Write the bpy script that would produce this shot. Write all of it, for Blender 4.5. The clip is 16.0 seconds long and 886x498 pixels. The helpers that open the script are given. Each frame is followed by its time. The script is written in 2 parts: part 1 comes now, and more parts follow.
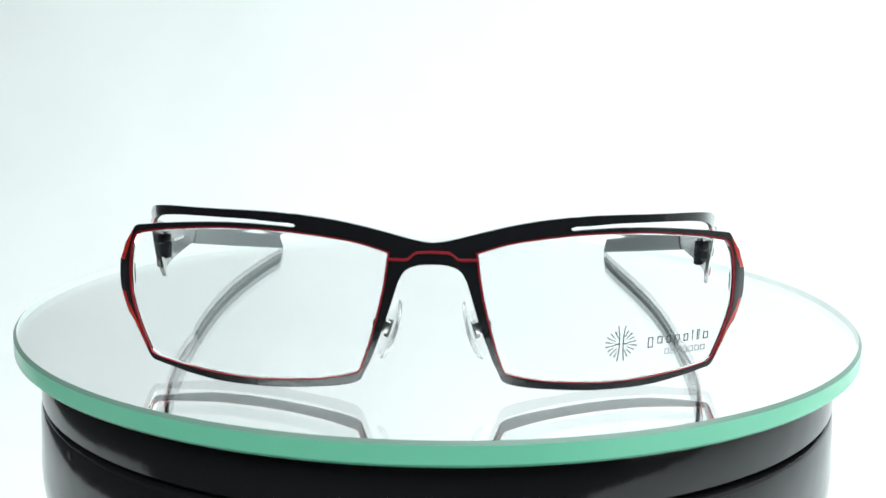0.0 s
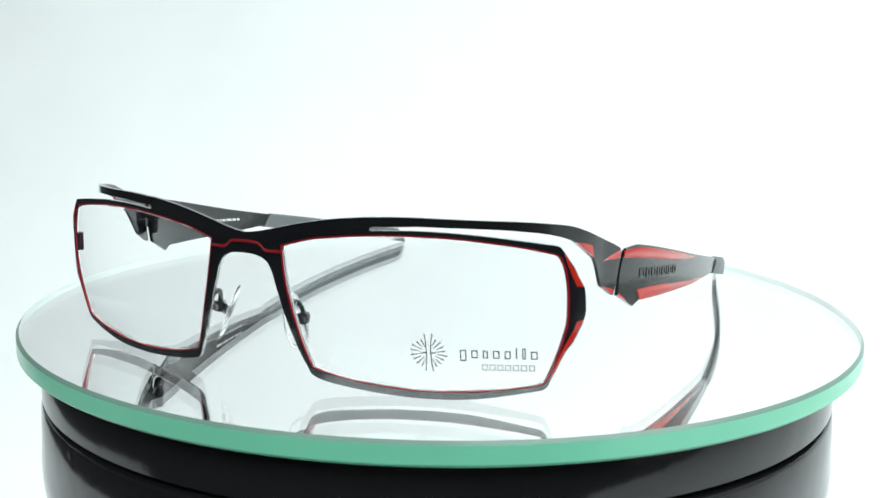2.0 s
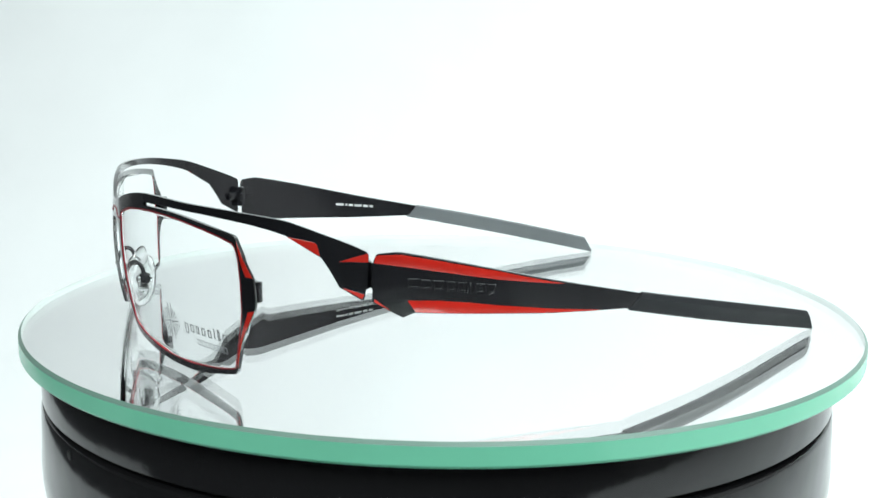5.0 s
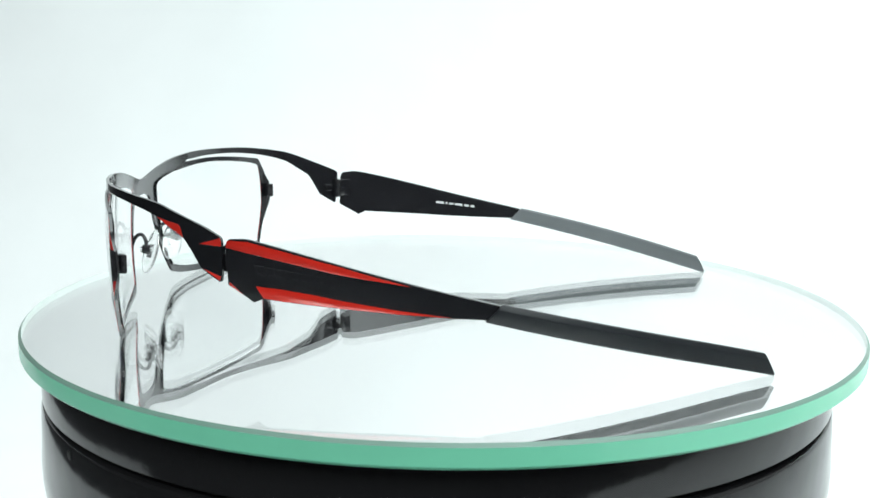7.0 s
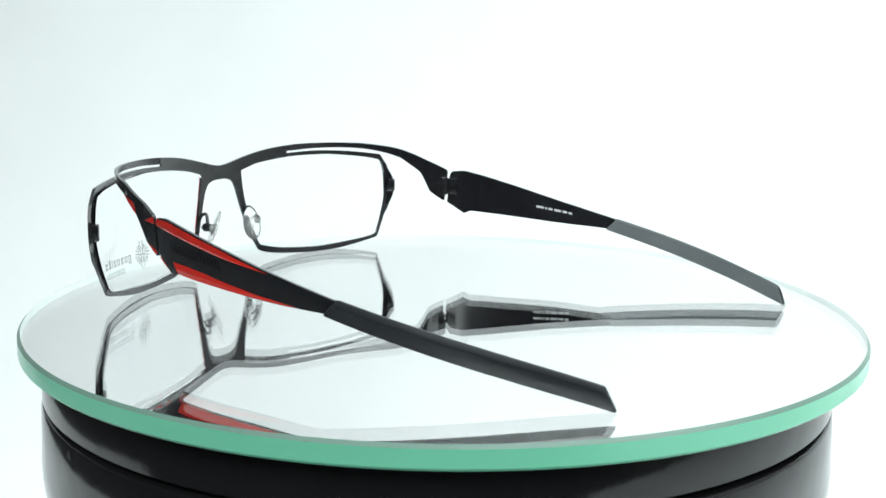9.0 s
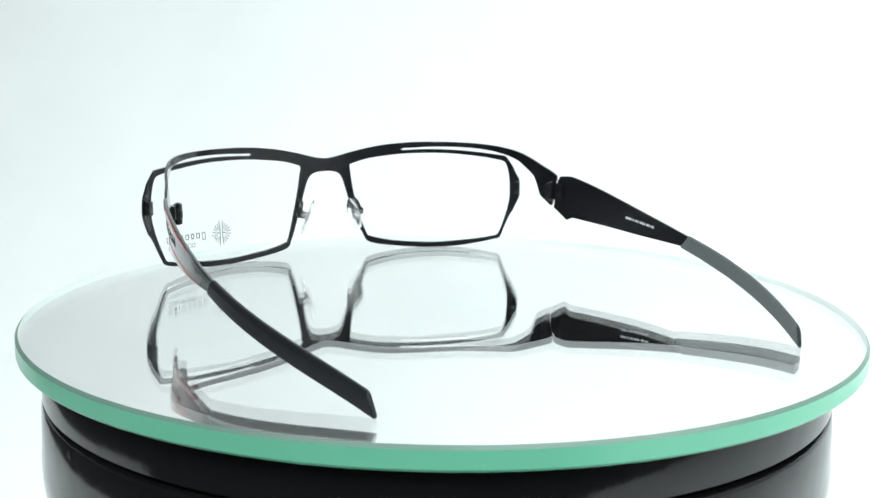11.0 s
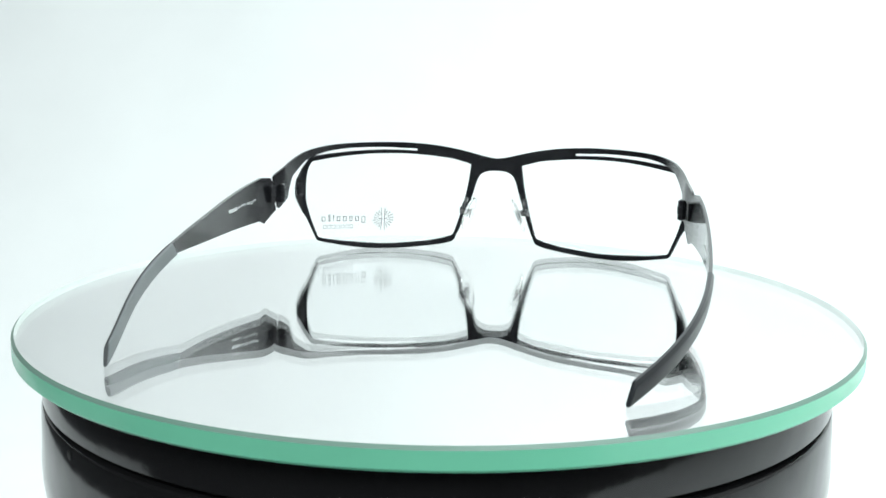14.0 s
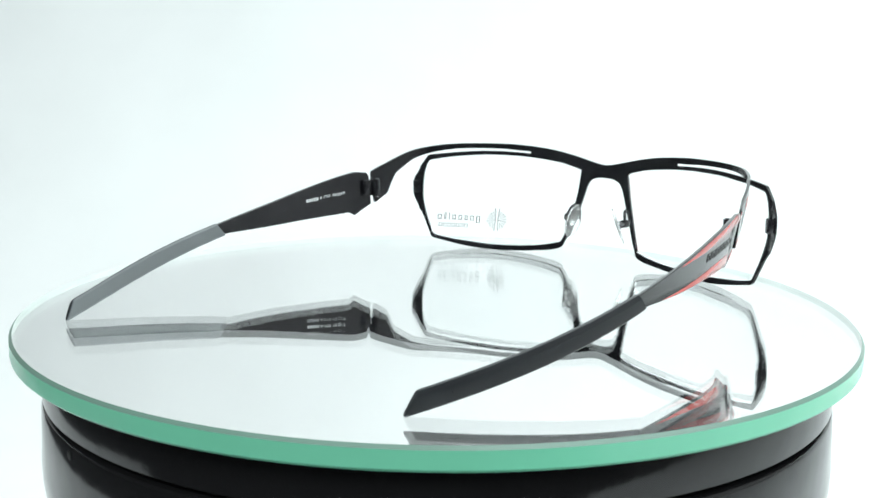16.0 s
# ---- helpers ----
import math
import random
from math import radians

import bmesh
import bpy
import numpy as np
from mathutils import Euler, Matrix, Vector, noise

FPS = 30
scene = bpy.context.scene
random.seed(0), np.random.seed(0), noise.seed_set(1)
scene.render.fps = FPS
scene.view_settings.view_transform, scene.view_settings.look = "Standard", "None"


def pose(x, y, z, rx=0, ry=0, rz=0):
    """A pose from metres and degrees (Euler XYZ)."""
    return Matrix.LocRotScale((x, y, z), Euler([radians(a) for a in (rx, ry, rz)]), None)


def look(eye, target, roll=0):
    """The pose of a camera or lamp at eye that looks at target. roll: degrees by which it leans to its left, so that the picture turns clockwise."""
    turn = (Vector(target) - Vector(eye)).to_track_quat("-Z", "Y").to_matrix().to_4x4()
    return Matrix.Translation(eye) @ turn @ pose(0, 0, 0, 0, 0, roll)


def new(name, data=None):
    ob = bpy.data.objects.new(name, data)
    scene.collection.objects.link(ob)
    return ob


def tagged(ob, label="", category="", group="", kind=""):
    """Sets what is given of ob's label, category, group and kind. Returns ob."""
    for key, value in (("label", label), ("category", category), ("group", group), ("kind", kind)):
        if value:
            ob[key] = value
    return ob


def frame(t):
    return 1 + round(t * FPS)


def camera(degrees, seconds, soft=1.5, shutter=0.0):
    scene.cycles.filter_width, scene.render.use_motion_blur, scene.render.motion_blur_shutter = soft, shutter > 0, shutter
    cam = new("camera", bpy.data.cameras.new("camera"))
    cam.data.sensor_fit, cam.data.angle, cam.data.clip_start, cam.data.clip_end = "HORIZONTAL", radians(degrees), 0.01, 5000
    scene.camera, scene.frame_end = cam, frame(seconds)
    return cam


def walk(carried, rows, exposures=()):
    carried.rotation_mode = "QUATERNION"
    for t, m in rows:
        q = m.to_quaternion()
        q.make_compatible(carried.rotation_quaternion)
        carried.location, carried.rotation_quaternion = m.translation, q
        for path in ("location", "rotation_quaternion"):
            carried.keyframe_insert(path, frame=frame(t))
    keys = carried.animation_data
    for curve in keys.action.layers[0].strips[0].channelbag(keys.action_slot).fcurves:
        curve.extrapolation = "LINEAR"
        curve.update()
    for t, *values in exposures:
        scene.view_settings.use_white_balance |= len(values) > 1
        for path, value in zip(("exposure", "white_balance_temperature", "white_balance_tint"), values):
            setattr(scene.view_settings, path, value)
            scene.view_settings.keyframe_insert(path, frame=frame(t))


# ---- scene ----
cam = camera(44.12, 16.0, soft=1.45)
cam.data.dof.use_dof, cam.data.dof.focus_distance = True, 0.272
cam.data.dof.aperture_fstop = cam.data.lens / 0.85
EYE = Vector((0.0, -0.2856, 0.0672))
walk(cam, [(t, Matrix.Translation(EYE) @ pose(0, 0, 0, 0, 0, -0.095) @ pose(0, 0, 0, 90 - 10.454, 0, 0) @ pose(0, 0, 0, 0, 0, 0.816))
           for t in (0.0, 16.0)])

# ---- light: a white studio sweep under added soft area lamps out of view ----
world = bpy.data.worlds.new("studio")
scene.world = world
world.use_nodes = True
world.node_tree.nodes["Background"].inputs["Color"].default_value = (0.93, 0.99, 1.0, 1)
world.node_tree.nodes["Background"].inputs["Strength"].default_value = 0.5


def area_lamp(name, eye, target, sx, sy, watts, colour=(1, 1, 1)):
    data = bpy.data.lights.new(name, "AREA")
    data.shape, data.size, data.size_y, data.energy, data.color = "RECTANGLE", sx, sy, watts, colour
    ob = new(name, data)
    ob.matrix_world = look(eye, target)
    return ob


# Unseen area lamps, added to brighten the sweep, the disc edge and the base.
area_lamp("added_soft_above", (0.38, -0.08, 0.80), (0.14, 0.52, 0.06), 0.8, 0.6, 6.7, (0.888, 1.0, 1.0))
area_lamp("added_soft_front", (-0.22, -0.92, 0.88), (-0.05, 0.2, 0.05), 1.3, 0.7, 10.0, (0.888, 1.0, 1.0))
area_lamp("added_soft_side", (0.50, 0.48, 0.74), (0.05, 0.25, 0.03), 0.5, 0.6, 4.0, (0.888, 1.0, 1.0))
scene.view_settings.exposure = 0.0


# ---- materials ----
def material(name):
    m = bpy.data.materials.new(name)
    m.use_nodes = True
    return m, m.node_tree.nodes, m.node_tree.links, m.node_tree.nodes["Principled BSDF"]


def solid(name, colour, rough, metal=0.0, grain=1500.0, vary=0.25, bump=0.06, coat=0.0, spec=0.5, wave=0.0):
    """A painted or moulded surface with fine grain and a broader wear of its gloss."""
    m, nodes, links, bsdf = material(name)
    bsdf.inputs["Metallic"].default_value = metal
    bsdf.inputs["Coat Weight"].default_value, bsdf.inputs["Coat Roughness"].default_value = coat, 0.1
    bsdf.inputs["Coat IOR"].default_value = 1.5
    bsdf.inputs["Specular IOR Level"].default_value = spec
    co = nodes.new("ShaderNodeTexCoord")
    fine = nodes.new("ShaderNodeTexNoise")
    fine.inputs["Scale"].default_value, fine.inputs["Detail"].default_value = grain, 3
    broad = nodes.new("ShaderNodeTexNoise")
    broad.inputs["Scale"].default_value, broad.inputs["Detail"].default_value = grain / 18, 4
    for n in (fine, broad):
        links.new(co.outputs["Object"], n.inputs["Vector"])
    mix = nodes.new("ShaderNodeMix")
    mix.data_type = "RGBA"
    mix.inputs[6].default_value = (*[c * (1 - vary) for c in colour], 1)
    mix.inputs[7].default_value = (*[min(1, c * (1 + vary)) for c in colour], 1)
    links.new(broad.outputs["Fac"], mix.inputs[0])
    links.new(mix.outputs[2], bsdf.inputs["Base Color"])
    ramp = nodes.new("ShaderNodeMapRange")
    ramp.inputs["To Min"].default_value, ramp.inputs["To Max"].default_value = rough * 0.8, min(1, rough * 1.2)
    links.new(broad.outputs["Fac"], ramp.inputs["Value"])
    links.new(ramp.outputs["Result"], bsdf.inputs["Roughness"])
    b = nodes.new("ShaderNodeBump")
    b.inputs["Strength"].default_value, b.inputs["Distance"].default_value = bump, 0.0002
    links.new(fine.outputs["Fac"], b.inputs["Height"])
    if wave:
        b2 = nodes.new("ShaderNodeBump")
        b2.inputs["Strength"].default_value, b2.inputs["Distance"].default_value = wave, 0.002
        links.new(broad.outputs["Fac"], b2.inputs["Height"])
        links.new(b2.outputs["Normal"], b.inputs["Normal"])
    links.new(b.outputs["Normal"], bsdf.inputs["Normal"])
    return m


def clear(name, colour, rough=0.0, ior=1.5):
    m, nodes, links, bsdf = material(name)
    nodes.remove(bsdf)
    g = nodes.new("ShaderNodeBsdfGlass")
    g.inputs["Color"].default_value = (*colour, 1)
    g.inputs["Roughness"].default_value, g.inputs["IOR"].default_value = rough, ior
    links.new(g.outputs[0], nodes["Material Output"].inputs["Surface"])
    return m


BLACK = solid("black_anodised_metal", (0.008, 0.008, 0.010), 0.25, 0.0, 2600, 0.2, 0.03, 0.8, 0.35)
RED = solid("red_lacquer", (0.66, 0.022, 0.012), 0.2, 0.0, 2200, 0.12, 0.02, 1.0, 0.5)
RED_DARK = solid("crimson_lacquer", (0.33, 0.010, 0.019), 0.3, 0.0, 2200, 0.12, 0.04)
RUBBER = solid("grey_black_rubber", (0.020, 0.022, 0.025), 0.3, 0.0, 2200, 0.2, 0.08, 0.0, 0.4)
# Paler copy of the rubber: the inner face's reflection put into its colour.
SHEEN_RUBBER = solid("rubber_painted_sheen", (0.125, 0.137, 0.142), 0.45, 0.0, 2200, 0.15, 0.08)
STEEL = solid("pad_steel", (0.55, 0.55, 0.55), 0.25, 1.0, 2000, 0.1, 0.02)
SILVER_INK = solid("silver_ink", (0.62, 0.63, 0.63), 0.5, 0.0, 3000, 0.1, 0.02)
GREY_INK = solid("grey_lens_ink", (0.03, 0.033, 0.036), 0.6, 0.0, 3000, 0.2, 0.02)
PALE_INK = solid("pale_grey_lens_ink", (0.22, 0.23, 0.24), 0.6, 0.0, 3000, 0.2, 0.02)
EMBOSS = solid("glossy_black_emboss", (0.014, 0.014, 0.016), 0.14, 0.0, 2600, 0.2, 0.03, 0.9, 0.1)
LENS = clear("clear_lens", (0.993, 0.998, 0.998), 0.0, 1.14)
PAD, _, _, pad_bsdf = material("clear_silicone")
pad_bsdf.inputs["Base Color"].default_value = (0.98, 0.985, 0.985, 1)
pad_bsdf.inputs["Transmission Weight"].default_value, pad_bsdf.inputs["Roughness"].default_value, pad_bsdf.inputs["IOR"].default_value = 0.93, 0.03, 1.3
GLASS = clear("float_glass", (1.0, 1.0, 0.999), 0.0, 1.52)

EDGE = solid("green_ground_glass_edge", (0.26, 0.84, 0.56), 0.25, 0.0, 900, 0.06, 0.02, 0.2)
# Top chamfer: the grey it would reflect is painted in as base colour.
CHAMFER = solid("chamfer_painted_reflection", (0.17, 0.29, 0.235), 0.3, 0.0, 900, 0.1, 0.03)
MIRROR = solid("silvered_back", (0.985, 0.985, 0.985), 0.0, 1.0, 300, 0.01, 0.0)
PLASTIC = solid("glossy_black_plastic", (0.013, 0.0127, 0.0135), 0.1, 0.0, 700, 0.25, 0.02, 0.0, 0.55, 0.16)
GROOVE = solid("dark_groove", (0.006, 0.006, 0.006), 0.6, 0.0, 700, 0.2, 0.03)
# Added edge lining; its pale colour stands for backdrop light through clear glass.
BAND_WHITE = solid("lining_painted_backlight", (0.56, 0.63, 0.60), 0.6, 0.0, 300, 0.02, 0.02)
TABLE = solid("dark_grey_laminate", (0.05, 0.05, 0.055), 0.5, 0.0, 200, 0.3, 0.05)
BLOCKER_GREY = solid("light_blocker_grey", (0.12, 0.12, 0.125), 0.8, 0.0, 120, 0.1, 0.1)
PAPER = solid("white_backdrop_cloth", (0.84, 0.85, 0.85), 0.9, 0.0, 110, 0.09, 0.2, 0.0, 0.5, 0.15)


# ---- building tools ----
def part(name, bm, mats, parent, label="", angle=35, shadow=True):
    me = bpy.data.meshes.new(name)
    bm.to_mesh(me)
    bm.free()
    for m in (mats if isinstance(mats, (list, tuple)) else (mats,)):
        me.materials.append(m)
    for p in me.polygons:
        p.use_smooth = True
    me.set_sharp_from_angle(angle=radians(angle))
    ob = new(name, me)
    ob.parent = parent
    ob.visible_shadow = shadow
    if label:
        tagged(ob, label)
    return ob


def spline(points, n=5):
    """A smooth line through the points."""
    p = [points[0]] + list(points) + [points[-1]]
    out = []
    for i in range(1, len(p) - 2):
        a, b, c, d = (np.array(q, float) for q in p[i - 1:i + 3])
        for k in range(n):
            t = k / n
            out.append(tuple(0.5 * (2 * b + (c - a) * t + (2 * a - 5 * b + 4 * c - d) * t * t + (3 * b - a - 3 * c + d) * t ** 3)))
    return out


def contour(*runs, n=5):
    """A closed outline from smooth runs that meet in corners."""
    out = []
    for i, run in enumerate(runs):
        nxt = runs[(i + 1) % len(runs)][0]
        out += spline(list(run) + [nxt], n) if len(run) > 1 else [tuple(run[0])]
    return out


def offset(loop, d):
    """The loop moved outwards (counter-clockwise loops) by d."""
    pts = np.array(loop, float)
    nxt, prv = np.roll(pts, -1, 0), np.roll(pts, 1, 0)
    area = np.sum(pts[:, 0] * nxt[:, 1] - nxt[:, 0] * pts[:, 1])
    e1, e2 = pts - prv, nxt - pts
    n1 = np.stack([e1[:, 1], -e1[:, 0]], 1) / np.linalg.norm(e1, axis=1)[:, None]
    n2 = np.stack([e2[:, 1], -e2[:, 0]], 1) / np.linalg.norm(e2, axis=1)[:, None]
    m = n1 + n2
    m /= np.maximum((m * n1).sum(1), 0.6)[:, None]
    return [tuple(q) for q in pts + m * d * (1 if area > 0 else -1)]


def plate(loops, bend, w0, w1, step=2.0, bevel=0.12, zstep=0.0):
    """A sheet cut to the loops (outline first, then holes), from depth w0 to w1, bent in space by bend(u, z, w). Millimetres."""
    bm = bmesh.new()
    edges = []
    for loop in loops:
        vs = [bm.verts.new((u, z, 0)) for u, z in loop]
        edges += [bm.edges.new((vs[i], vs[(i + 1) % len(vs)])) for i in range(len(vs))]
    bmesh.ops.triangle_fill(bm, use_beauty=True, use_dissolve=False, edges=edges)
    lo, hi = min(v.co.x for v in bm.verts), max(v.co.x for v in bm.verts)
    for k in range(1, int((hi - lo) / step) + 1):
        bmesh.ops.bisect_plane(bm, geom=bm.verts[:] + bm.edges[:] + bm.faces[:], dist=1e-4, plane_co=(lo + k * (hi - lo) / (int((hi - lo) / step) + 1), 0, 0), plane_no=(1, 0, 0))
    if zstep:
        z0, z1 = min(v.co.y for v in bm.verts), max(v.co.y for v in bm.verts)
        for k in range(1, int((z1 - z0) / zstep) + 1):
            bmesh.ops.bisect_plane(bm, geom=bm.verts[:] + bm.edges[:] + bm.faces[:], dist=1e-4, plane_co=(0, z0 + k * zstep, 0), plane_no=(0, 1, 0))
    bmesh.ops.dissolve_degenerate(bm, dist=1e-3, edges=bm.edges[:])
    made = bmesh.ops.extrude_face_region(bm, geom=bm.faces[:])
    for v in bm.verts:
        v.co.z = w0
    for v in (g for g in made["geom"] if isinstance(g, bmesh.types.BMVert)):
        v.co.z = w1
    bmesh.ops.recalc_face_normals(bm, faces=bm.faces[:])
    bm.normal_update()
    if bevel:
        rim = [e for e in bm.edges if len(e.link_faces) == 2 and (abs(e.link_faces[0].normal.z) > 0.9) != (abs(e.link_faces[1].normal.z) > 0.9)]
        bmesh.ops.bevel(bm, geom=rim, offset=bevel, segments=1, affect="EDGES", profile=0.5, clamp_overlap=True)
    for v in bm.verts:
        v.co = bend(*v.co)
    if bm.calc_volume(signed=True) < 0:
        bmesh.ops.reverse_faces(bm, faces=bm.faces[:])
    return bm


def lens_body(loop, bend, w0, w1, rows=30, cols=44):
    """A lens ground to the loop: two smooth curved faces and a rim. Millimetres."""
    pts = np.array(loop, float)
    nxt = np.roll(pts, -1, 0)
    z0, z1 = pts[:, 1].min() + 0.02, pts[:, 1].max() - 0.02
    bm = bmesh.new()
    grids = []
    for w in (w0, w1):
        grid = []
        for i in range(rows + 1):
            z = z0 + (z1 - z0) * i / rows
            cut = [a[0] + (b[0] - a[0]) * (z - a[1]) / (b[1] - a[1]) for a, b in zip(pts, nxt) if (a[1] - z) * (b[1] - z) < 0]
            lo, hi = min(cut), max(cut)
            grid.append([bm.verts.new(bend(lo + (hi - lo) * k / cols, z, w)) for k in range(cols + 1)])
        for a, b in zip(grid, grid[1:]):
            for k in range(cols):
                bm.faces.new((a[k], a[k + 1], b[k + 1], b[k]) if w == w0 else (a[k], b[k], b[k + 1], a[k + 1]))
        grids.append(grid)
    ring = [[g[0][k] for k in range(cols)] + [g[i][cols] for i in range(rows)] + [g[rows][k] for k in range(cols, 0, -1)] + [g[i][0] for i in range(rows, 0, -1)] for g in grids]
    n = len(ring[0])
    for k in range(n):
        j = (k + 1) % n
        bm.faces.new((ring[0][j], ring[0][k], ring[1][k], ring[1][j]))
    if bm.calc_volume(signed=True) < 0:
        bmesh.ops.reverse_faces(bm, faces=bm.faces[:])
    return bm


def box(bm, m, sx, sy, sz, bevel=0.0):
    made = bmesh.ops.create_cube(bm, size=1.0, matrix=m @ Matrix.Diagonal((sx, sy, sz, 1)))
    if bevel:
        es = list({e for v in made["verts"] for e in v.link_edges})
        bmesh.ops.bevel(bm, geom=es, offset=bevel, segments=2, affect="EDGES", profile=0.5)
    return bm


def tube(points, radius, sides=8):
    """A round wire along the points, with closed ends."""
    bm = bmesh.new()
    rings = []
    for i, p in enumerate(points):
        way = (Vector(points[min(i + 1, len(points) - 1)]) - Vector(points[max(i - 1, 0)])).normalized()
        q = way.to_track_quat("Z", "Y")
        rings.append([bm.verts.new(Vector(p) + q @ Vector((radius * math.cos(a), radius * math.sin(a), 0))) for a in (2 * math.pi * k / sides for k in range(sides))])
    for a, b in zip(rings, rings[1:]):
        for k in range(sides):
            bm.faces.new((a[k], a[(k + 1) % sides], b[(k + 1) % sides], b[k]))
    bm.faces.new(rings[0][::-1])
    bm.faces.new(rings[-1])
    return bm


def turned(profile, sides=160):
    """A body of revolution about z; profile of (radius, height, material slot of the band that follows)."""
    bm = bmesh.new()
    rings = []
    for r, z, _ in profile:
        if r < 1e-6:
            rings.append([bm.verts.new((0, 0, z))])
        else:
            rings.append([bm.verts.new((r * math.cos(a), r * math.sin(a), z)) for a in (2 * math.pi * k / sides for k in range(sides))])
    for (a, b), slot in zip(zip(rings, rings[1:]), (p[2] for p in profile)):
        for k in range(sides):
            j = (k + 1) % sides
            if len(a) == 1:
                f = bm.faces.new((a[0], b[j], b[k]))
            elif len(b) == 1:
                f = bm.faces.new((a[k], a[j], b[0]))
            else:
                f = bm.faces.new((a[k], a[j], b[j], b[k]))
            f.material_index = slot
    if bm.calc_volume(signed=True) < 0:
        bmesh.ops.reverse_faces(bm, faces=bm.faces[:])
    return bm


# ---- the sweep ----
def backdrop():
    bm = bmesh.new()
    prof = [(-0.13 + 0.048 * k, -0.16) for k in range(11)]
    lap = lambda x, y: 0.34 * max(0.0, (0.35 - y) / 0.48) * (lambda q: q * q * (3 - 2 * q))(min(1.0, max(0.0, (x - 0.05) / 0.3)))
    prof += [(0.35 + 0.35 * math.sin(a), -0.16 + 0.35 * (1 - math.cos(a))) for a in (math.pi / 2 * k / 16 for k in range(1, 17))]
    prof += [(0.7, 0.6), (0.7, 1.3)]
    xs = [-0.52 + 2.12 * i / 40 for i in range(41)]
    rows = [[bm.verts.new((x, y - lap(x, y) + 0.004 * noise.noise((x * 3, y * 2, z * 3)), z)) for x in xs] for y, z in prof]
    for a, b in zip(rows, rows[1:]):
        for i in range(40):
            bm.faces.new((a[i], a[i + 1], b[i + 1], b[i]))
    ob = part("backdrop", bm, PAPER, None)
    return tagged(ob, "seamless white cloth backdrop curving up behind the turntable", "backdrop", kind="structure")


backdrop()


def table():
    bm = bmesh.new()
    box(bm, pose(0, 0, -0.185), 3.6, 3.38, 0.04, 0.004)
    return tagged(part("table_top", bm, TABLE, None), "dark grey table under the white cloth", "table", kind="structure")


table()


def unseen_blocker(name, m, length, label):
    """An unseen plain grey wall, added to block world light and darken reflections."""
    bm = bmesh.new()
    box(bm, m, length, 0.1, 2.3, 0.004)
    return tagged(part(name, bm, BLOCKER_GREY, None), label, "wall", kind="structure")


unseen_blocker("blocker_south", pose(0, -1.75, 0.945), 3.8, "unseen grey wall added behind the camera to darken reflections")
unseen_blocker("blocker_west", pose(-1.852, 0.0, 0.945, 0, 0, 90), 3.4, "unseen grey wall added on the left to darken reflections")


# ---- the turntable ----
DISC_R, DISC_H = 0.1068, 0.0050


def turntable_base():
    root = tagged(new("turntable_base"), "glossy black round plastic turntable base with a groove", "turntable")
    root.location = (-0.0004, 0, -0.16)
    z = 0.16
    top = -DISC_H - 0.0002
    part("top_ring", turned([(0, z + top, 0), (0.0985, z + top, 0), (0.1005, z + top - 0.0008, 0), (0.1009, z + top - 0.002, 0),
                             (0.1009, z + RING_Z + 0.0004, 0), (0.1007, z + RING_Z + 0.0002, 0), (0, z + RING_Z + 0.0002, 0)]), PLASTIC, root)
    part("groove", turned([(0, z + RING_Z + 0.0001, 0), (0.0988, z + RING_Z + 0.0001, 0), (0.0988, z + RING_Z - 0.0010, 0), (0, z + RING_Z - 0.0010, 0)]), GROOVE, root)
    part("drum", turned([(0, z + RING_Z - 0.0011, 0), (0.1002, z + RING_Z - 0.0011, 0), (0.1008, z + RING_Z - 0.0014, 0), (0.1011, z + RING_Z - 0.0022, 0), (0.1014, z - 0.026, 0), (0.1017, z - 0.032, 0), (0.1016, z - 0.036, 0),
                         (0.1011, z - 0.040, 0), (0.1002, z - 0.044, 0), (0.0985, z - 0.049, 0), (0.0960, z - 0.053, 0), (0.0940, z - 0.055, 0), (0.0930, 0.002, 0), (0.092, 0, 0), (0, 0, 0)]), PLASTIC, root)
    a = math.radians(-140.8)
    screw = turned([(0, 0.0001, 0), (0.0006, 0.0001, 0), (0.0010, 0, 0), (0.0010, -0.0006, 0), (0, -0.0006, 0)], 20)
    bmesh.ops.transform(screw, verts=screw.verts[:], matrix=look((0.1013 * math.cos(a), 0.1013 * math.sin(a), z + RING_Z - 0.0033), (0, 0, z + RING_Z - 0.0033)))
    part("screw", screw, GROOVE, root, "small dark screw head in the drum")
    return root


RING_Z = -0.0163
turntable_base()


def glass_disc():
    root = tagged(new("glass_disc"), "round thick mirror-backed glass disc with green edge", "glass disc")
    c, e = 0.0007, 0.0007

    def add(name, profile, mats, label, angle=20):
        bm = turned(profile, 256)
        bmesh.ops.translate(bm, verts=bm.verts[:], vec=DISC_OFF)
        return part(name, bm, mats, root, label, angle, mats is not GLASS)
    r = DISC_R - e - 0.00002
    add("glass_plate", [(0, 0, 0), (r, 0, 0), (r + 0.0003, -0.0005, 0), (r + 0.0003, 0.0005 - DISC_H, 0), (r, 0.00001 - DISC_H, 0), (0, 0.00001 - DISC_H, 0)], GLASS, "clear float glass plate")
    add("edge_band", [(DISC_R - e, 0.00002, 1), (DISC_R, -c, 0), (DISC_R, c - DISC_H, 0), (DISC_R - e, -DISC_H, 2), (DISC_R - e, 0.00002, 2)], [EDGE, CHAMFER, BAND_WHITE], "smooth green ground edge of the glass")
    add("mirror_backing", [(0, 0.00006 - DISC_H, 0), (r - 0.0001, 0.00006 - DISC_H, 0), (r - 0.0001, 0.00002 - DISC_H, 0), (0, 0.00002 - DISC_H, 0)], MIRROR, "silvered mirror layer under the glass")
    return root


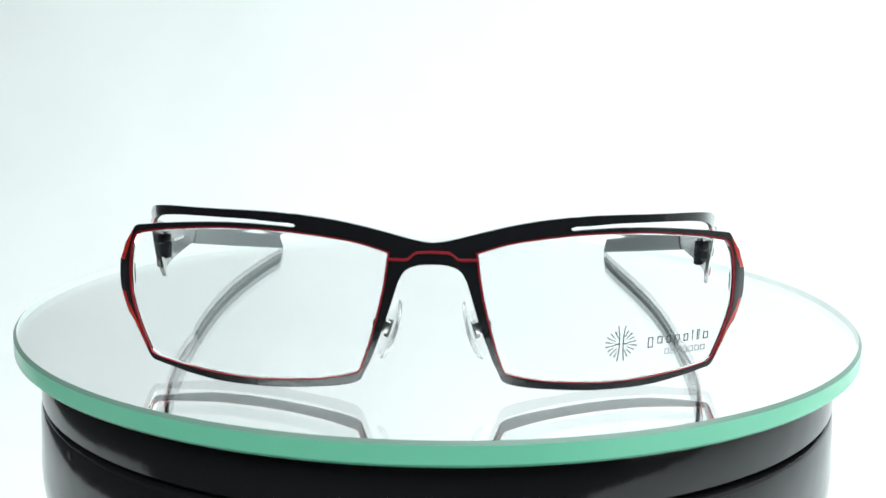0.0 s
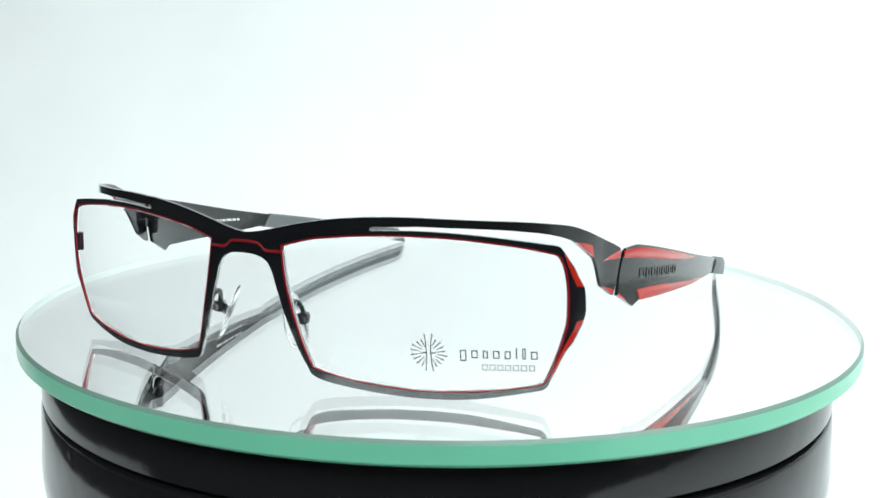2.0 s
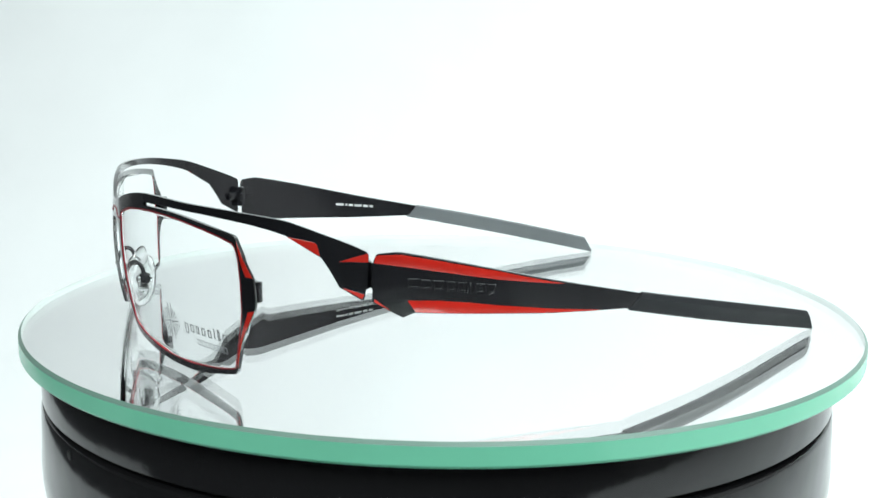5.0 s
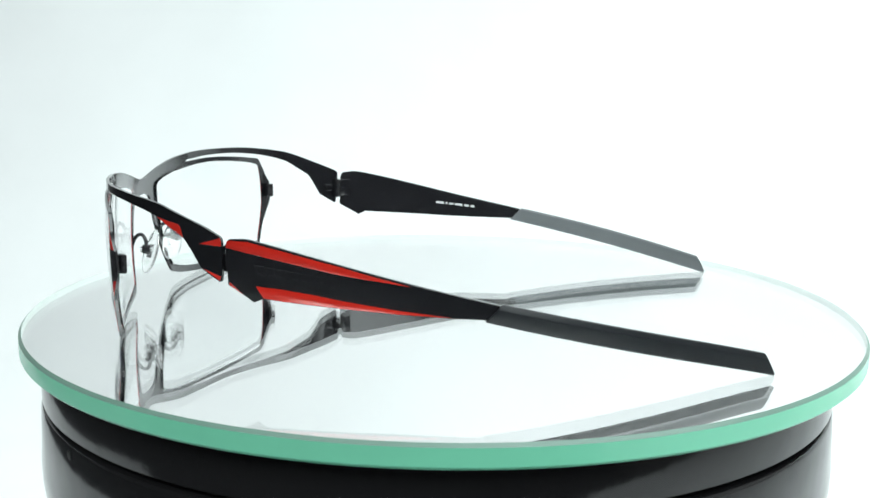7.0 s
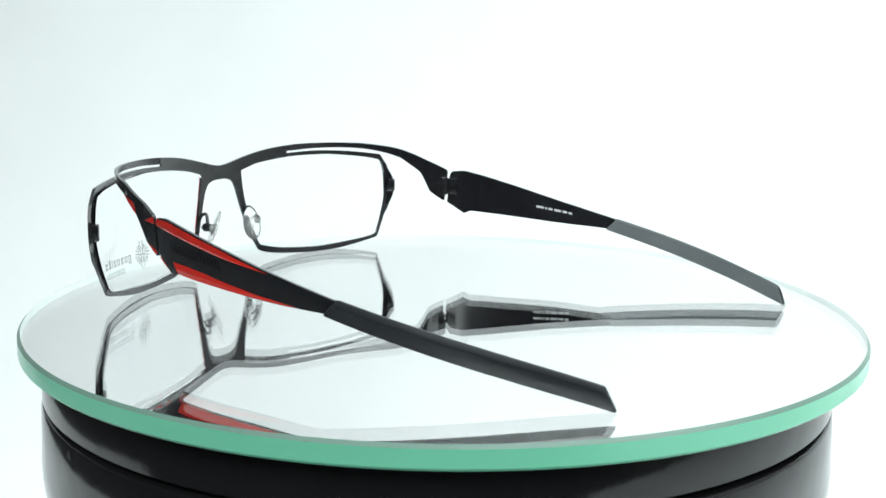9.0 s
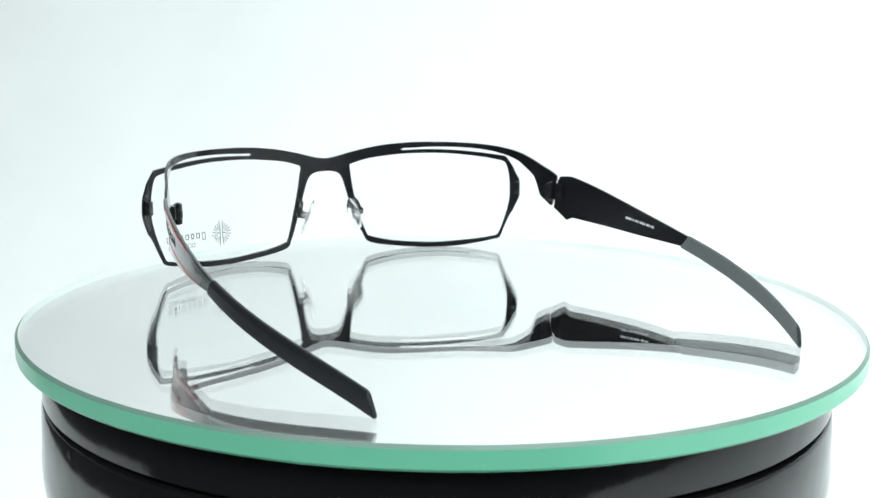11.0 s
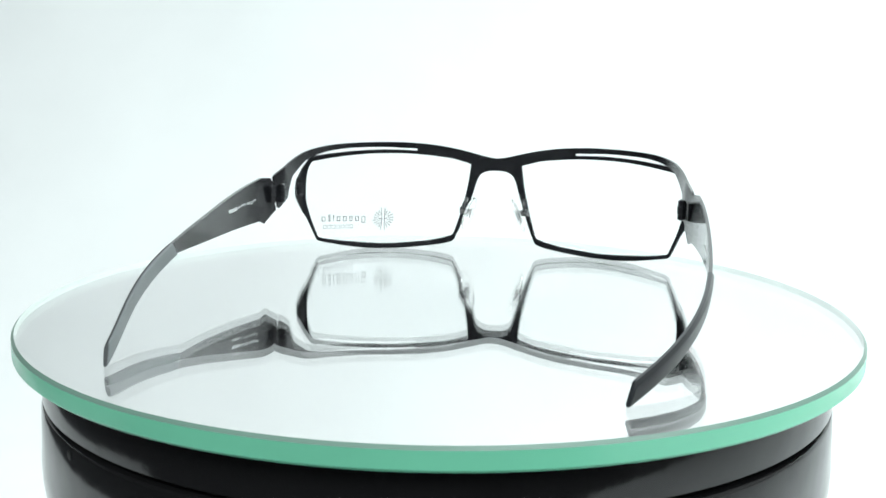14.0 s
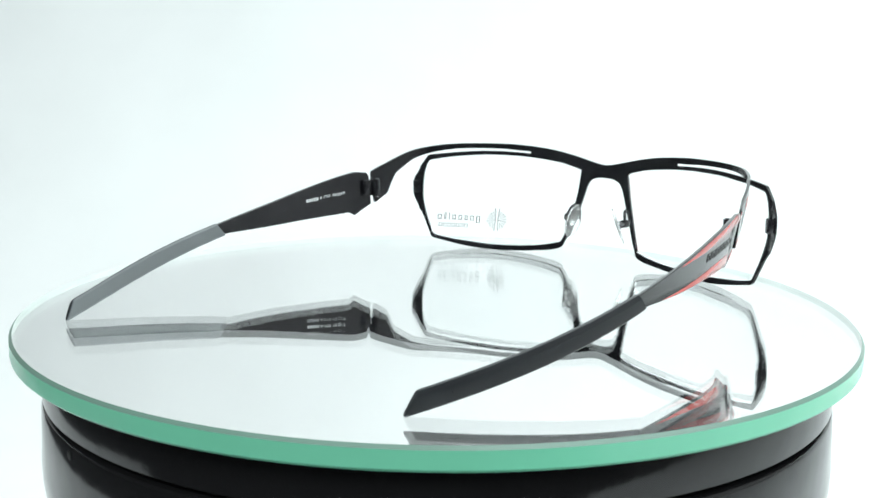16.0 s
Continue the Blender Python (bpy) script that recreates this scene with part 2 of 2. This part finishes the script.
DISC_OFF = (-0.0003, 0.0012, 0.0)
disc = glass_disc()

# ---- the spectacles (local millimetres: x across, y from front to back, z up) ----
G = pose(-0.0018, 0, 0.0006, 0, 0, 0.3)


def place(x, y, z):
    return G @ Vector((x / 1000, y / 1000, z / 1000))


EDGE_U, BEND = 62.9, 45.0


def front(u, z, w):
    """The curved plane of the front: u across, w towards the viewer."""
    s, a = (1 if u >= 0 else -1), abs(u)
    b = min(a, EDGE_U)
    x, y = b, -82.9 + b * b / 234 + (30 - z) * 0.045 + ((z - 18) ** 2) / 190 - 0.3 + 0.4 * max(0.0, (b - 40) / 22.9) ** 2
    nx, ny = b / 117, -1.0
    k = math.hypot(nx, ny)
    nx, ny = nx / k, ny / k
    if a > EDGE_U:
        q = radians(BEND)
        a = EDGE_U + 0.655 * (a - EDGE_U)
        x, y = x + (a - EDGE_U) * math.cos(q), y + (a - EDGE_U) * math.sin(q)
        nx, ny = math.sin(q), -math.cos(q)
    return place(s * (x + nx * w), y + ny * w, z)


def mirrored(loop):
    return [(-u, z) for u, z in loop][::-1]


# plan of the brow bar, from the front round to the hinge
def bezier(p, t):
    return sum((c * np.array(q, float) for c, q in zip(((1 - t) ** 3, 3 * t * (1 - t) ** 2, 3 * t * t * (1 - t), t ** 3), p)), np.zeros(2))


BAR = [np.array((x, -82.1 + x * x / 234)) for x in np.linspace(26, 36, 6)]
BAR += [bezier([(38, -75.93), (55.3, -70.3), (59.8, -58.5), (61.6, -46.0)], t) for t in np.linspace(0, 1, 25)]
BAR += [np.array((63.9, -39.0))]
BAR = np.array(BAR)
BAR_S = np.r_[0, np.cumsum(np.linalg.norm(np.diff(BAR, axis=0), axis=1))]


TILT = 0.12


def bar_bend(side):
    def f(s, z, w):
        x, y = np.interp(s, BAR_S, BAR[:, 0]), np.interp(s, BAR_S, BAR[:, 1])
        d = np.array((np.interp(s + 0.8, BAR_S, BAR[:, 0]) - np.interp(s - 0.8, BAR_S, BAR[:, 0]), np.interp(s + 0.8, BAR_S, BAR[:, 1]) - np.interp(s - 0.8, BAR_S, BAR[:, 1])))
        d /= np.linalg.norm(d)
        lean = TILT * (z - 20.5) * min(1.0, max(0.0, (y + 56) / 14))
        return place(side * (x + lean + d[1] * w), y - d[0] * w, z)
    return f


def sy(y):
    return float(np.interp(y, BAR[:, 1], BAR_S))


def sx(x):
    return sy(-82.1 + x * x / 234)


def temple_plan(side):
    """x of the temple's outer face over y: it bows outwards and comes in at the tip."""
    ys = (-40, -34, -25, -10, 18, 45, 76)
    q = np.polyfit(ys, (63.5, 65.3, 67.4, 69.2, 70.2, 66.8, 58.2) if side > 0 else (63.2, 64.6, 66.1, 67.5, 67.9, 64.2, 51.8), 5)
    return lambda y: float(np.polyval(q, y))


def temple_bend(side):
    plan = temple_plan(side)

    def f(y, z, w):
        k = (plan(y + 0.5) - plan(y - 0.5))
        n = math.hypot(1, k)
        lean = TILT * (1.0 if side > 0 else 1.4) * (z - 20.5 + 0.12 * (y + 40)) * min(1.0, max(0.0, (15 - y) / 50))
        return place(side * (plan(y) + lean + w / n), y - k * w / n, z)
    return f


LENS_LINE = contour([(8.6, 28.11), (14.2, 29.73), (19.6, 30.55), (25.0, 31.08), (30.6, 31.41), (36.3, 31.44), (42.1, 31.28), (48.2, 30.73), (54.5, 29.89)],
                    [(59.5, 28.85), (60.2, 28.36)], [(60.3, 28.26), (61.2, 26.07), (61.8, 22.37), (61.9, 18.76), (61.7, 15.14), (60.1, 9.27)],
                    [(57.9, 3.66), (57.5, 3.35)], [(57.2, 3.24), (52.8, 2.35), (44.0, 1.30), (37.9, 1.07), (32.0, 1.16), (26.2, 1.62), (20.5, 2.45)],
                    [(15.7, 3.60), (14.6, 4.00), (14.0, 4.92)], [(13.8, 5.42), (12.5, 9.39), (10.7, 16.08), (9.5, 21.65)], n=4)
HALF = [(0.0, 30.22), (3.4, 30.72), (8.7, 32.04), (14.1, 33.26), (19.5, 34.18), (24.9, 34.75)]
OUT_RIGHT = contour(HALF, [(27.4, 34.91)], [(27.4, 33.10)], [(26.7, 32.90), (26.5, 32.64), (26.8, 32.39)], [(27.4, 32.35), (30.5, 32.51), (36.3, 32.64), (42.1, 32.48), (48.1, 32.03), (54.5, 31.29)],
                    [(59.8, 30.50), (60.4, 30.26)], [(60.8, 29.77), (63.4, 25.78)], [(66.3, 22.57), (66.8, 19.56), (66.4, 16.55)],
                    [(63.3, 12.53), (61.7, 10.19), (60.1, 6.63)], [(58.5, 3.07), (58.1, 2.55)], [(57.5, 2.1), (50.2, 0.55), (44.1, -0.36), (38.0, -0.6), (32.0, -0.5), (26.2, -0.05), (18.5, 0.92)],
                    [(15.1, 1.75), (13.8, 2.55), (13.1, 4.10)], [(12.0, 6.33), (10.5, 10.40), (9.1, 14.35), (7.7, 18.91)], [(6.6, 22.55), (5.4, 24.67), (3.5, 25.72), (1.6, 26.04)], [(0.0, 26.08)], n=4)
OUTLINE = OUT_RIGHT + [(-u, z) for u, z in OUT_RIGHT[::-1] if u > 1e-6]


def spectacles():
    root = tagged(new("spectacles"), "black metal spectacles with red inlays and clear lenses", "glasses")
    hole = [(a[0] + (b[0] - a[0]) * 0.39, a[1] + (b[1] - a[1]) * (0.4 if a[1] > 16 else 0.16)) for a, b in zip(LENS_LINE, offset(LENS_LINE, 1.0))]
    part("front_frame", plate([OUTLINE, hole, mirrored(hole)], front, 0.0, -0.75, 2.0, 0.14, 2.6), BLACK, root, "matt black metal front with bridge")
    line = [(8.5, 27.0), (5.3, 26.95), (4.7, 27.1), (3.7, 28.0), (3.1, 28.35), (0, 28.5)]
    line = line + [(-u, z) for u, z in line[-2::-1]]
    strip = [(u, z + 0.26) for u, z in line] + [(u, z - 0.26) for u, z in line[::-1]]
    part("bridge_line", plate([strip], front, 0.1, -0.4, 1.5, 0.08), RED_DARK, root, "thin red line stepping across the bridge")
    for side in (1, -1):
        flip = (lambda q: q) if side > 0 else mirrored
        part("rim_liner", plate([flip(offset(LENS_LINE, 0.72)), flip(LENS_LINE)], front, -0.12, -0.5, 2.5, 0.1), RED_DARK, root, "thin red line round the lens")
        part("rim_back", plate([flip(offset(LENS_LINE, 0.72)), flip(offset(LENS_LINE, -0.08))], front, -0.52, -0.78, 2.5, 0.0), BLACK, root)
        part("lens", lens_body(flip(offset(LENS_LINE, -0.05)), front, -0.25, -1.3), LENS, root, "clear curved demo lens", shadow=False)
        bar = contour([(sx(26.2), 34.8), (sx(30.5), 35.08), (sx(36), 35.15), (sy(-73.5), 35.0), (sy(-68), 34.6), (sy(-62), 33.8), (sy(-57), 32.9), (sy(-53.3), 31.7), (sy(-47.7), 29.5), (sy(-43.6), 27.8)],
                      [(sy(-41.1), 26.6), (sy(-40.65), 26.0)], [(sy(-40.55), 25.0), (sy(-40.65), 23.0), (sy(-40.7), 20.5)], [(sy(-41.0), 16.7), (sy(-41.3), 16.5)],
                      [(sy(-41.7), 16.6)], [(sy(-45.9), 19.2), (sy(-47.9), 22.8)], [(sy(-49.6), 25.4)], [(sy(-56.2), 29.8), (sy(-60), 31.1), (sy(-65), 32.3), (sy(-71), 33.2), (sx(37), 33.45), (sx(30.6), 33.15)], [(sx(27.1), 33.1)], [(sx(26.2), 33.3)], n=4)
        bend = bar_bend(side)
        arm = part("brow_arm", plate([bar], bend, 0.012, -0.72, 1.5, 0.14), BLACK, root, "black brow bar bending back to the hinge")
        for poly in ([(-56.0, 29.6), (-50.9, 28.5), (-50.4, 28.0), (-49.8, 25.7)], [(-46.1, 24.55), (-40.9, 26.2), (-40.6, 25.6), (-40.7, 24.4)], [(-45.4, 19.1), (-41.5, 16.75), (-41.1, 17.7)]):
            part("red_inlay", plate([[(sy(y), z) for y, z in poly]], bend, 0.08, -0.5, 1.5, 0.05), RED, arm)
        for poly in ([(60.9, 29.55), (63.35, 25.8), (66.1, 22.75), (63.6, 22.8), (62.4, 24.8), (61.4, 27.5)], [(66.2, 16.4), (63.2, 12.6), (61.6, 10.2), (60.0, 6.6), (58.7, 3.6), (59.1, 5.6), (60.6, 9.7), (62.0, 12.8), (63.8, 16.1)]):
            part("red_inlay", plate([flip(offset(poly, -0.12))], front, 0.05, -0.2, 1.5, 0.04), RED, root, "red facet on the side of the rim")
        bm = bmesh.new()
        box(bm, G @ pose(side * 0.0627, -0.0630, 0.0198, 0, 0, side * 45), 0.0024, 0.0015, 0.0042, 0.0003)
        part("side_block", bm, BLACK, root)
        # temple
        tb = temple_bend(side)
        body = contour([(-38.8, 26.15), (-35.3, 26.5)], [(-33.6, 26.35), (-26.6, 25.0), (-14.3, 22.3), (-2.3, 19.6), (9.3, 17.2)], [(19.2, 15.2)], [(16.6, 12.1)],
                       [(9.4, 12.15), (-2.3, 12.35), (-14.3, 12.9), (-26.7, 13.45)], [(-31.3, 13.7)], [(-33.5, 12.7)], [(-35.8, 14.0)], [(-39.6, 16.1)], [(-39.6, 18.5), (-39.95, 21.5), (-39.65, 24.5)], [(-39.25, 25.7)], n=4)
        temple = part("temple", plate([body], tb, 0.0, -0.9, 3.0, 0.14), BLACK, root, "broad black temple with red stripes")
        for poly in ([(-39.3, 25.6), (-38.6, 25.9), (-34.3, 25.95), (-26.6, 24.5), (-14.3, 21.95), (-8.2, 20.45), (0.5, 18.5), (-8.2, 19.45), (-14.3, 20.2), (-26.6, 22.3), (-33.0, 23.35), (-39.5, 24.25)],
                     [(-32.8, 16.4), (-26.7, 16.2), (-20.4, 15.6), (-14.3, 14.75), (-2.3, 13.35), (9.4, 12.35), (-2.3, 12.55), (-14.3, 13.05), (-26.7, 13.6), (-31.1, 13.9)],
                     [(-39.1, 16.7), (-39.2, 16.1), (-35.9, 14.2)]):
            k = poly.index(max(poly))
            top, low = poly[:k + 1], poly[k:][::-1]

            def swell(y, z, w):
                """The lacquer stands out in a low curve across the stripe."""
                hi, lo = (float(np.interp(y, [q[0] for q in run], [q[1] for q in run])) for run in (top, low))
                f = min(1.0, max(0.0, (z - lo) / max(hi - lo, 0.05)))
                return tb(y, z, w + (0.22 * (hi - lo) * f * (1 - f) + 0.03 * (hi - z) if w > 0 and len(poly) > 3 else 0))
            part("red_inlay", plate([poly], swell, 0.08, -0.5, 3.0, 0.05, 0.45), RED, temple)
        # raised maker's mark: plain hollow blocks
        y = -33.0
        for wd in (2.0, 1.7, 2.0, 1.7, 1.7, 0.5, 1.8, 1.8):
            zc = 20.0 - 0.105 * (y + 33)
            q = [(y, zc + 1.05), (y + wd, zc + 0.95), (y + wd + 0.3, zc - 1.1), (y + 0.3, zc - 1.0)]
            part("raised_block", plate([q, offset(q, -0.45)] if wd > 1 else [q], tb, 0.16, -0.2, 3.0, 0.08), EMBOSS, temple)
            y += wd + 0.7
        # rubber tip: a five-sided sleeve
        part("temple_tip", tip(side), [RUBBER, SHEEN_RUBBER], root, "dark grey rubber sleeve on the temple end", 14)
        # hinge: two leaves, three knuckles and a screw
        for y, zz, hh in ((-42.2, 21.4, 2.0), (-37.9, 21.4, 5.2)):
            bm = bmesh.new()
            box(bm, Matrix.Translation(place(side * (62.0 + 0.3 * (y + 40)), y, zz)) @ pose(0, 0, 0, 0, 0, side * -18), 0.0014, 0.0034, hh / 1000, 0.00015)
            part("hinge_leaf", bm, BLACK, root)
        for lo, hi, r in ((18.7, 20.2, 1.15), (20.35, 22.45, 1.3), (22.6, 24.1, 1.15)):
            part("hinge_knuckle", tube([place(side * 60.7, -40.1, lo), place(side * 60.7, -40.1, hi)], r / 1000, 16), BLACK, root)
        part("hinge_screw", tube([place(side * 60.7, -40.1, 18.4), place(side * 60.7, -40.1, 24.4)], 0.0007, 12), STEEL, root, "small steel hinge screw")
        nose_pad(side, root)
    return root


def tip(side):
    tb = temple_bend(side)
    bm = bmesh.new()
    rings = []
    n = 24
    prof = [(0.02, 0.0), (0.16, 0.06), (0.31, 0.28), (0.39, 0.52), (0.41, 0.72), (0.35, 0.77), (-0.1, 0.97), (-0.3, 1.0), (-0.8, 1.0), (-1.15, 0.9), (-1.15, 0.1), (-0.8, 0.0)]
    for i in range(-1, n + 3):
        t = min(max(i, 0), n) / n
        mid = 17.9 + 57.5 * t + (-0.15 if i < 0 else 0.18 * max(0, i - n))
        top, bot = 15.4 - 11.1 * t + 1.2 * t * (1 - t), 11.65 - 12.25 * t + 0.2 * t * (1 - t)
        lean = 1.7 * (1 - t) - 1.1 * t
        k = 1.0 - 0.2 * t
        shrink = 0.82 if i < 0 else (1.0, 0.92, 0.7)[max(0, i - n)]
        rings.append([bm.verts.new(tb(mid + lean * (2 * f - 1), (bot + top) / 2 + (top - bot) * (f - 0.5) * (1 - (1 - shrink) * 0.35), -0.4 + (w + 0.4) * k * shrink)) for w, f in prof])
    for a, b in zip(rings, rings[1:]):
        for k in range(len(a)):
            j = (k + 1) % len(a)
            bm.faces.new((a[k], a[j], b[j], b[k])).material_index = 1 if k in (8, 9, 10) else 0
    bm.faces.new(rings[0][::-1])
    bm.faces.new(rings[-1])
    bmesh.ops.recalc_face_normals(bm, faces=bm.faces[:])
    return bm


def nose_pad(side, root):
    loop = [(10.3, -81.6, 12.6), (10.1, -81.2, 14.4), (9.7, -80.4, 16.0), (9.5, -79.4, 16.7), (9.6, -78.4, 16.4), (10.1, -77.6, 15.2), (10.5, -77.3, 13.4)]
    part("pad_arm", tube([place(side * x, y, z) for x, y, z in spline(loop, 4)] + [place(side * 10.5, -77.3, 13.4)], 0.0005, 10), BLACK, root)
    seat = G @ pose(side * 0.0105, -0.0773, 0.0130, 0, 0, side * 12)
    bm = bmesh.new()
    box(bm, seat, 0.0020, 0.0024, 0.0025, 0.0006)
    mount = part("pad_mount", bm, BLACK, root)
    for way in (1, -1):
        head = [seat @ Vector((0, way * q / 1000, -0.0001)) for q in (1.1, 1.45, 1.6)]
        part("screw", tube(head, 0.00075, 14), STEEL, mount, "bright steel screw head")
    # flat metal tongue between the mount and the pad
    bm = bmesh.new()
    box(bm, G @ pose(side * 0.0092, -0.0772, 0.0126, 0, side * -20, side * 8), 0.0018, 0.0009, 0.0024, 0.0002)
    part("pad_core", bm, STEEL, mount, "steel core inside the clear pad")
    bm = bmesh.new()
    box(bm, G @ pose(side * 0.0084, -0.0770, 0.0121, 0, side * -21, side * -30), 0.0003, 0.0018, 0.0036, 0.0001)
    part("pad_plate", bm, STEEL, mount, "small steel plate inside the clear pad")
    # soft clear pad: a thin lens with a dished middle and a rolled rim
    bm = bmesh.new()
    bmesh.ops.create_uvsphere(bm, u_segments=32, v_segments=20, radius=1.0)
    m = G @ pose(side * 0.0082, -0.0770, 0.0120, 0, side * -21, side * -30)
    for v in bm.verts:
        x, y, z = v.co
        r = math.hypot(y, z)
        thick = 0.7 * (1 - 0.25 * math.exp(-(r / 0.55) ** 2)) * (1 + 0.1 * math.cos(9 * z))
        v.co = m @ Vector((x * thick / 1000, 2.7 * y / 1000 * (1 - 0.12 * z), 6.0 * z / 1000))
    part("nose_pad", bm, PAD, root, "clear silicone nose pad", shadow=False)


glasses = spectacles()


# ---- print on the lens and temples ----
def lens_print():
    root = glasses
    rnd = random.Random(4)
    cx, cz = 37.7, 9.1
    for k in range(20):
        a = 2 * math.pi * (k + 0.5) / 20
        if abs(math.cos(a)) < 0.25:
            continue
        r0, r1 = 1.25 + 0.35 * (k % 2), 3.0 + 0.5 * rnd.random()
        w0, w1 = 0.13, 0.06
        d, n = (math.cos(a), math.sin(a)), (-math.sin(a), math.cos(a))
        q = [(cx + d[0] * r + n[0] * s, cz + d[1] * r + n[1] * s) for r, s in ((r0, -w1), (r1, -w0), (r1, w0), (r0, w1))]
        part("ray_mark", plate([q], front, -0.19, -0.23, 2.0, 0), GREY_INK, root)
    for s in (-1, 1):
        q = [(cx + s * 0.25, cz - 0.12), (cx + s * 1.3, cz - 0.17), (cx + s * 1.3, cz + 0.17), (cx + s * 0.25, cz + 0.12)]
        part("ray_mark", plate([q], front, -0.19, -0.23, 2.0, 0), GREY_INK, root)
        bow = [(cx + s * (0.4 + 0.022 * h * h), cz + h) for h in (-3.7, -2.4, -1.2, 0, 1.2, 2.4, 3.9)]
        q = [(u + 0.1, z) for u, z in bow] + [(u - 0.1, z) for u, z in bow[::-1]]
        part("ray_mark", plate([q], front, -0.19, -0.23, 2.0, 0), GREY_INK, root)
    # the maker's word: plain hollow blocks in two lines
    u = 43.4
    for k in range(8):
        wd, lo, hi = (1.15, 1.15, 0.9, 1.15, 1.05, 0.22, 0.6, 1.15)[k], (7.8 if k == 0 else 8.45), (10.7 if k in (5, 6) else 10.05)
        q = [(u, lo), (u + wd, lo), (u + wd, hi), (u, hi)]
        part("word_block", plate([q, offset(q, -0.21)] if wd > 0.5 else [q], front, -0.19, -0.23, 2.0, 0), GREY_INK, root)
        u += wd + 0.88
    u = 47.2
    for k in range(7):
        q = [(u, 6.0), (u + 1.05, 6.0), (u + 1.05, 7.25), (u, 7.25)]
        part("word_block", plate([q, offset(q, -0.17)], front, -0.19, -0.23, 2.0, 0), PALE_INK, root)
        u += 1.36


def lettering(name, text, m, size, mat, parent):
    """Flat printed characters as a thin mesh."""
    curve = bpy.data.curves.new(name, "FONT")
    curve.body, curve.size, curve.extrude = text, size, 0.00001
    curve.offset = 0.03 * size
    curve.align_x, curve.align_y = "LEFT", "CENTER"
    tmp = new(name, curve)
    bpy.context.view_layer.update()
    me = bpy.data.meshes.new_from_object(tmp)
    bpy.data.objects.remove(tmp)
    me.transform(m)
    me.materials.clear()
    me.materials.append(mat)
    ob = new(name, me)
    ob.parent = parent
    return ob


def temple_print(side):
    tb = temple_bend(side)

    def bar(y0, y1, z0, z1, h):
        part("print_bar", plate([[(y0, z0 + h), (y1, z1 + h), (y1, z1 - h), (y0, z0 - h)]], tb, -0.9, -0.93, 3.0, 0), SILVER_INK, glasses)

    def at(y, z):
        p, q = tb(y, z, -0.92), tb(y - 1, z + 0.08, -0.92)
        x = (q - p).normalized()
        n = (p - tb(y, z, -0.5)).normalized()
        up = n.cross(x)
        return Matrix(((x.x, up.x, n.x, p.x), (x.y, up.y, n.y, p.y), (x.z, up.z, n.z, p.z), (0, 0, 0, 1)))
    if side > 0:
        for k in range(5):
            y = -15.5 - k * 0.98
            bar(y, y - 0.72, 18.55 - 0.088 * (y + 14.3), 18.6 - 0.088 * (y + 14.3), 0.5)
        lettering("print_text", "4", at(-20.8, 19.1), 0.00155, SILVER_INK, glasses)
        lettering("print_text", "C52", at(-22.3, 19.25), 0.00155, SILVER_INK, glasses)
        lettering("print_text", "54", at(-25.7, 19.55), 0.00155, SILVER_INK, glasses)
        sq = [(-27.7, 20.2), (-28.6, 20.25), (-28.6, 19.3), (-27.7, 19.25)]
        part("print_bar", plate([sq, offset(sq, -0.2)], tb, -0.9, -0.93, 3.0, 0), SILVER_INK, glasses)
        lettering("print_text", "17", at(-28.9, 19.85), 0.00155, SILVER_INK, glasses)
    else:
        y = -8.4
        for wd in (2.6, 0.6, 1.4, 2.4, 1.6, 1.2):
            bar(y, y + wd, 16.85 - 0.1 * (y + 8.4), 16.85 - 0.1 * (y + wd + 8.4), 0.34)
            y += wd + 0.55


lens_print()
temple_print(1)
temple_print(-1)


# ---- what moves: disc and spectacles turn together ----
def turn(t):
    x = t / 16
    return math.degrees(0.2386325 * t + 0.021422 * x * (1 - x) - 0.102391 * x * (1 - x) * (1 - 2 * x))


def motions():
    rows = [(k / 2, pose(-0.0002, 0, 0, 0, 0, -turn(k / 2))) for k in range(33)]
    walk(disc, rows)
    walk(glasses, rows)


motions()
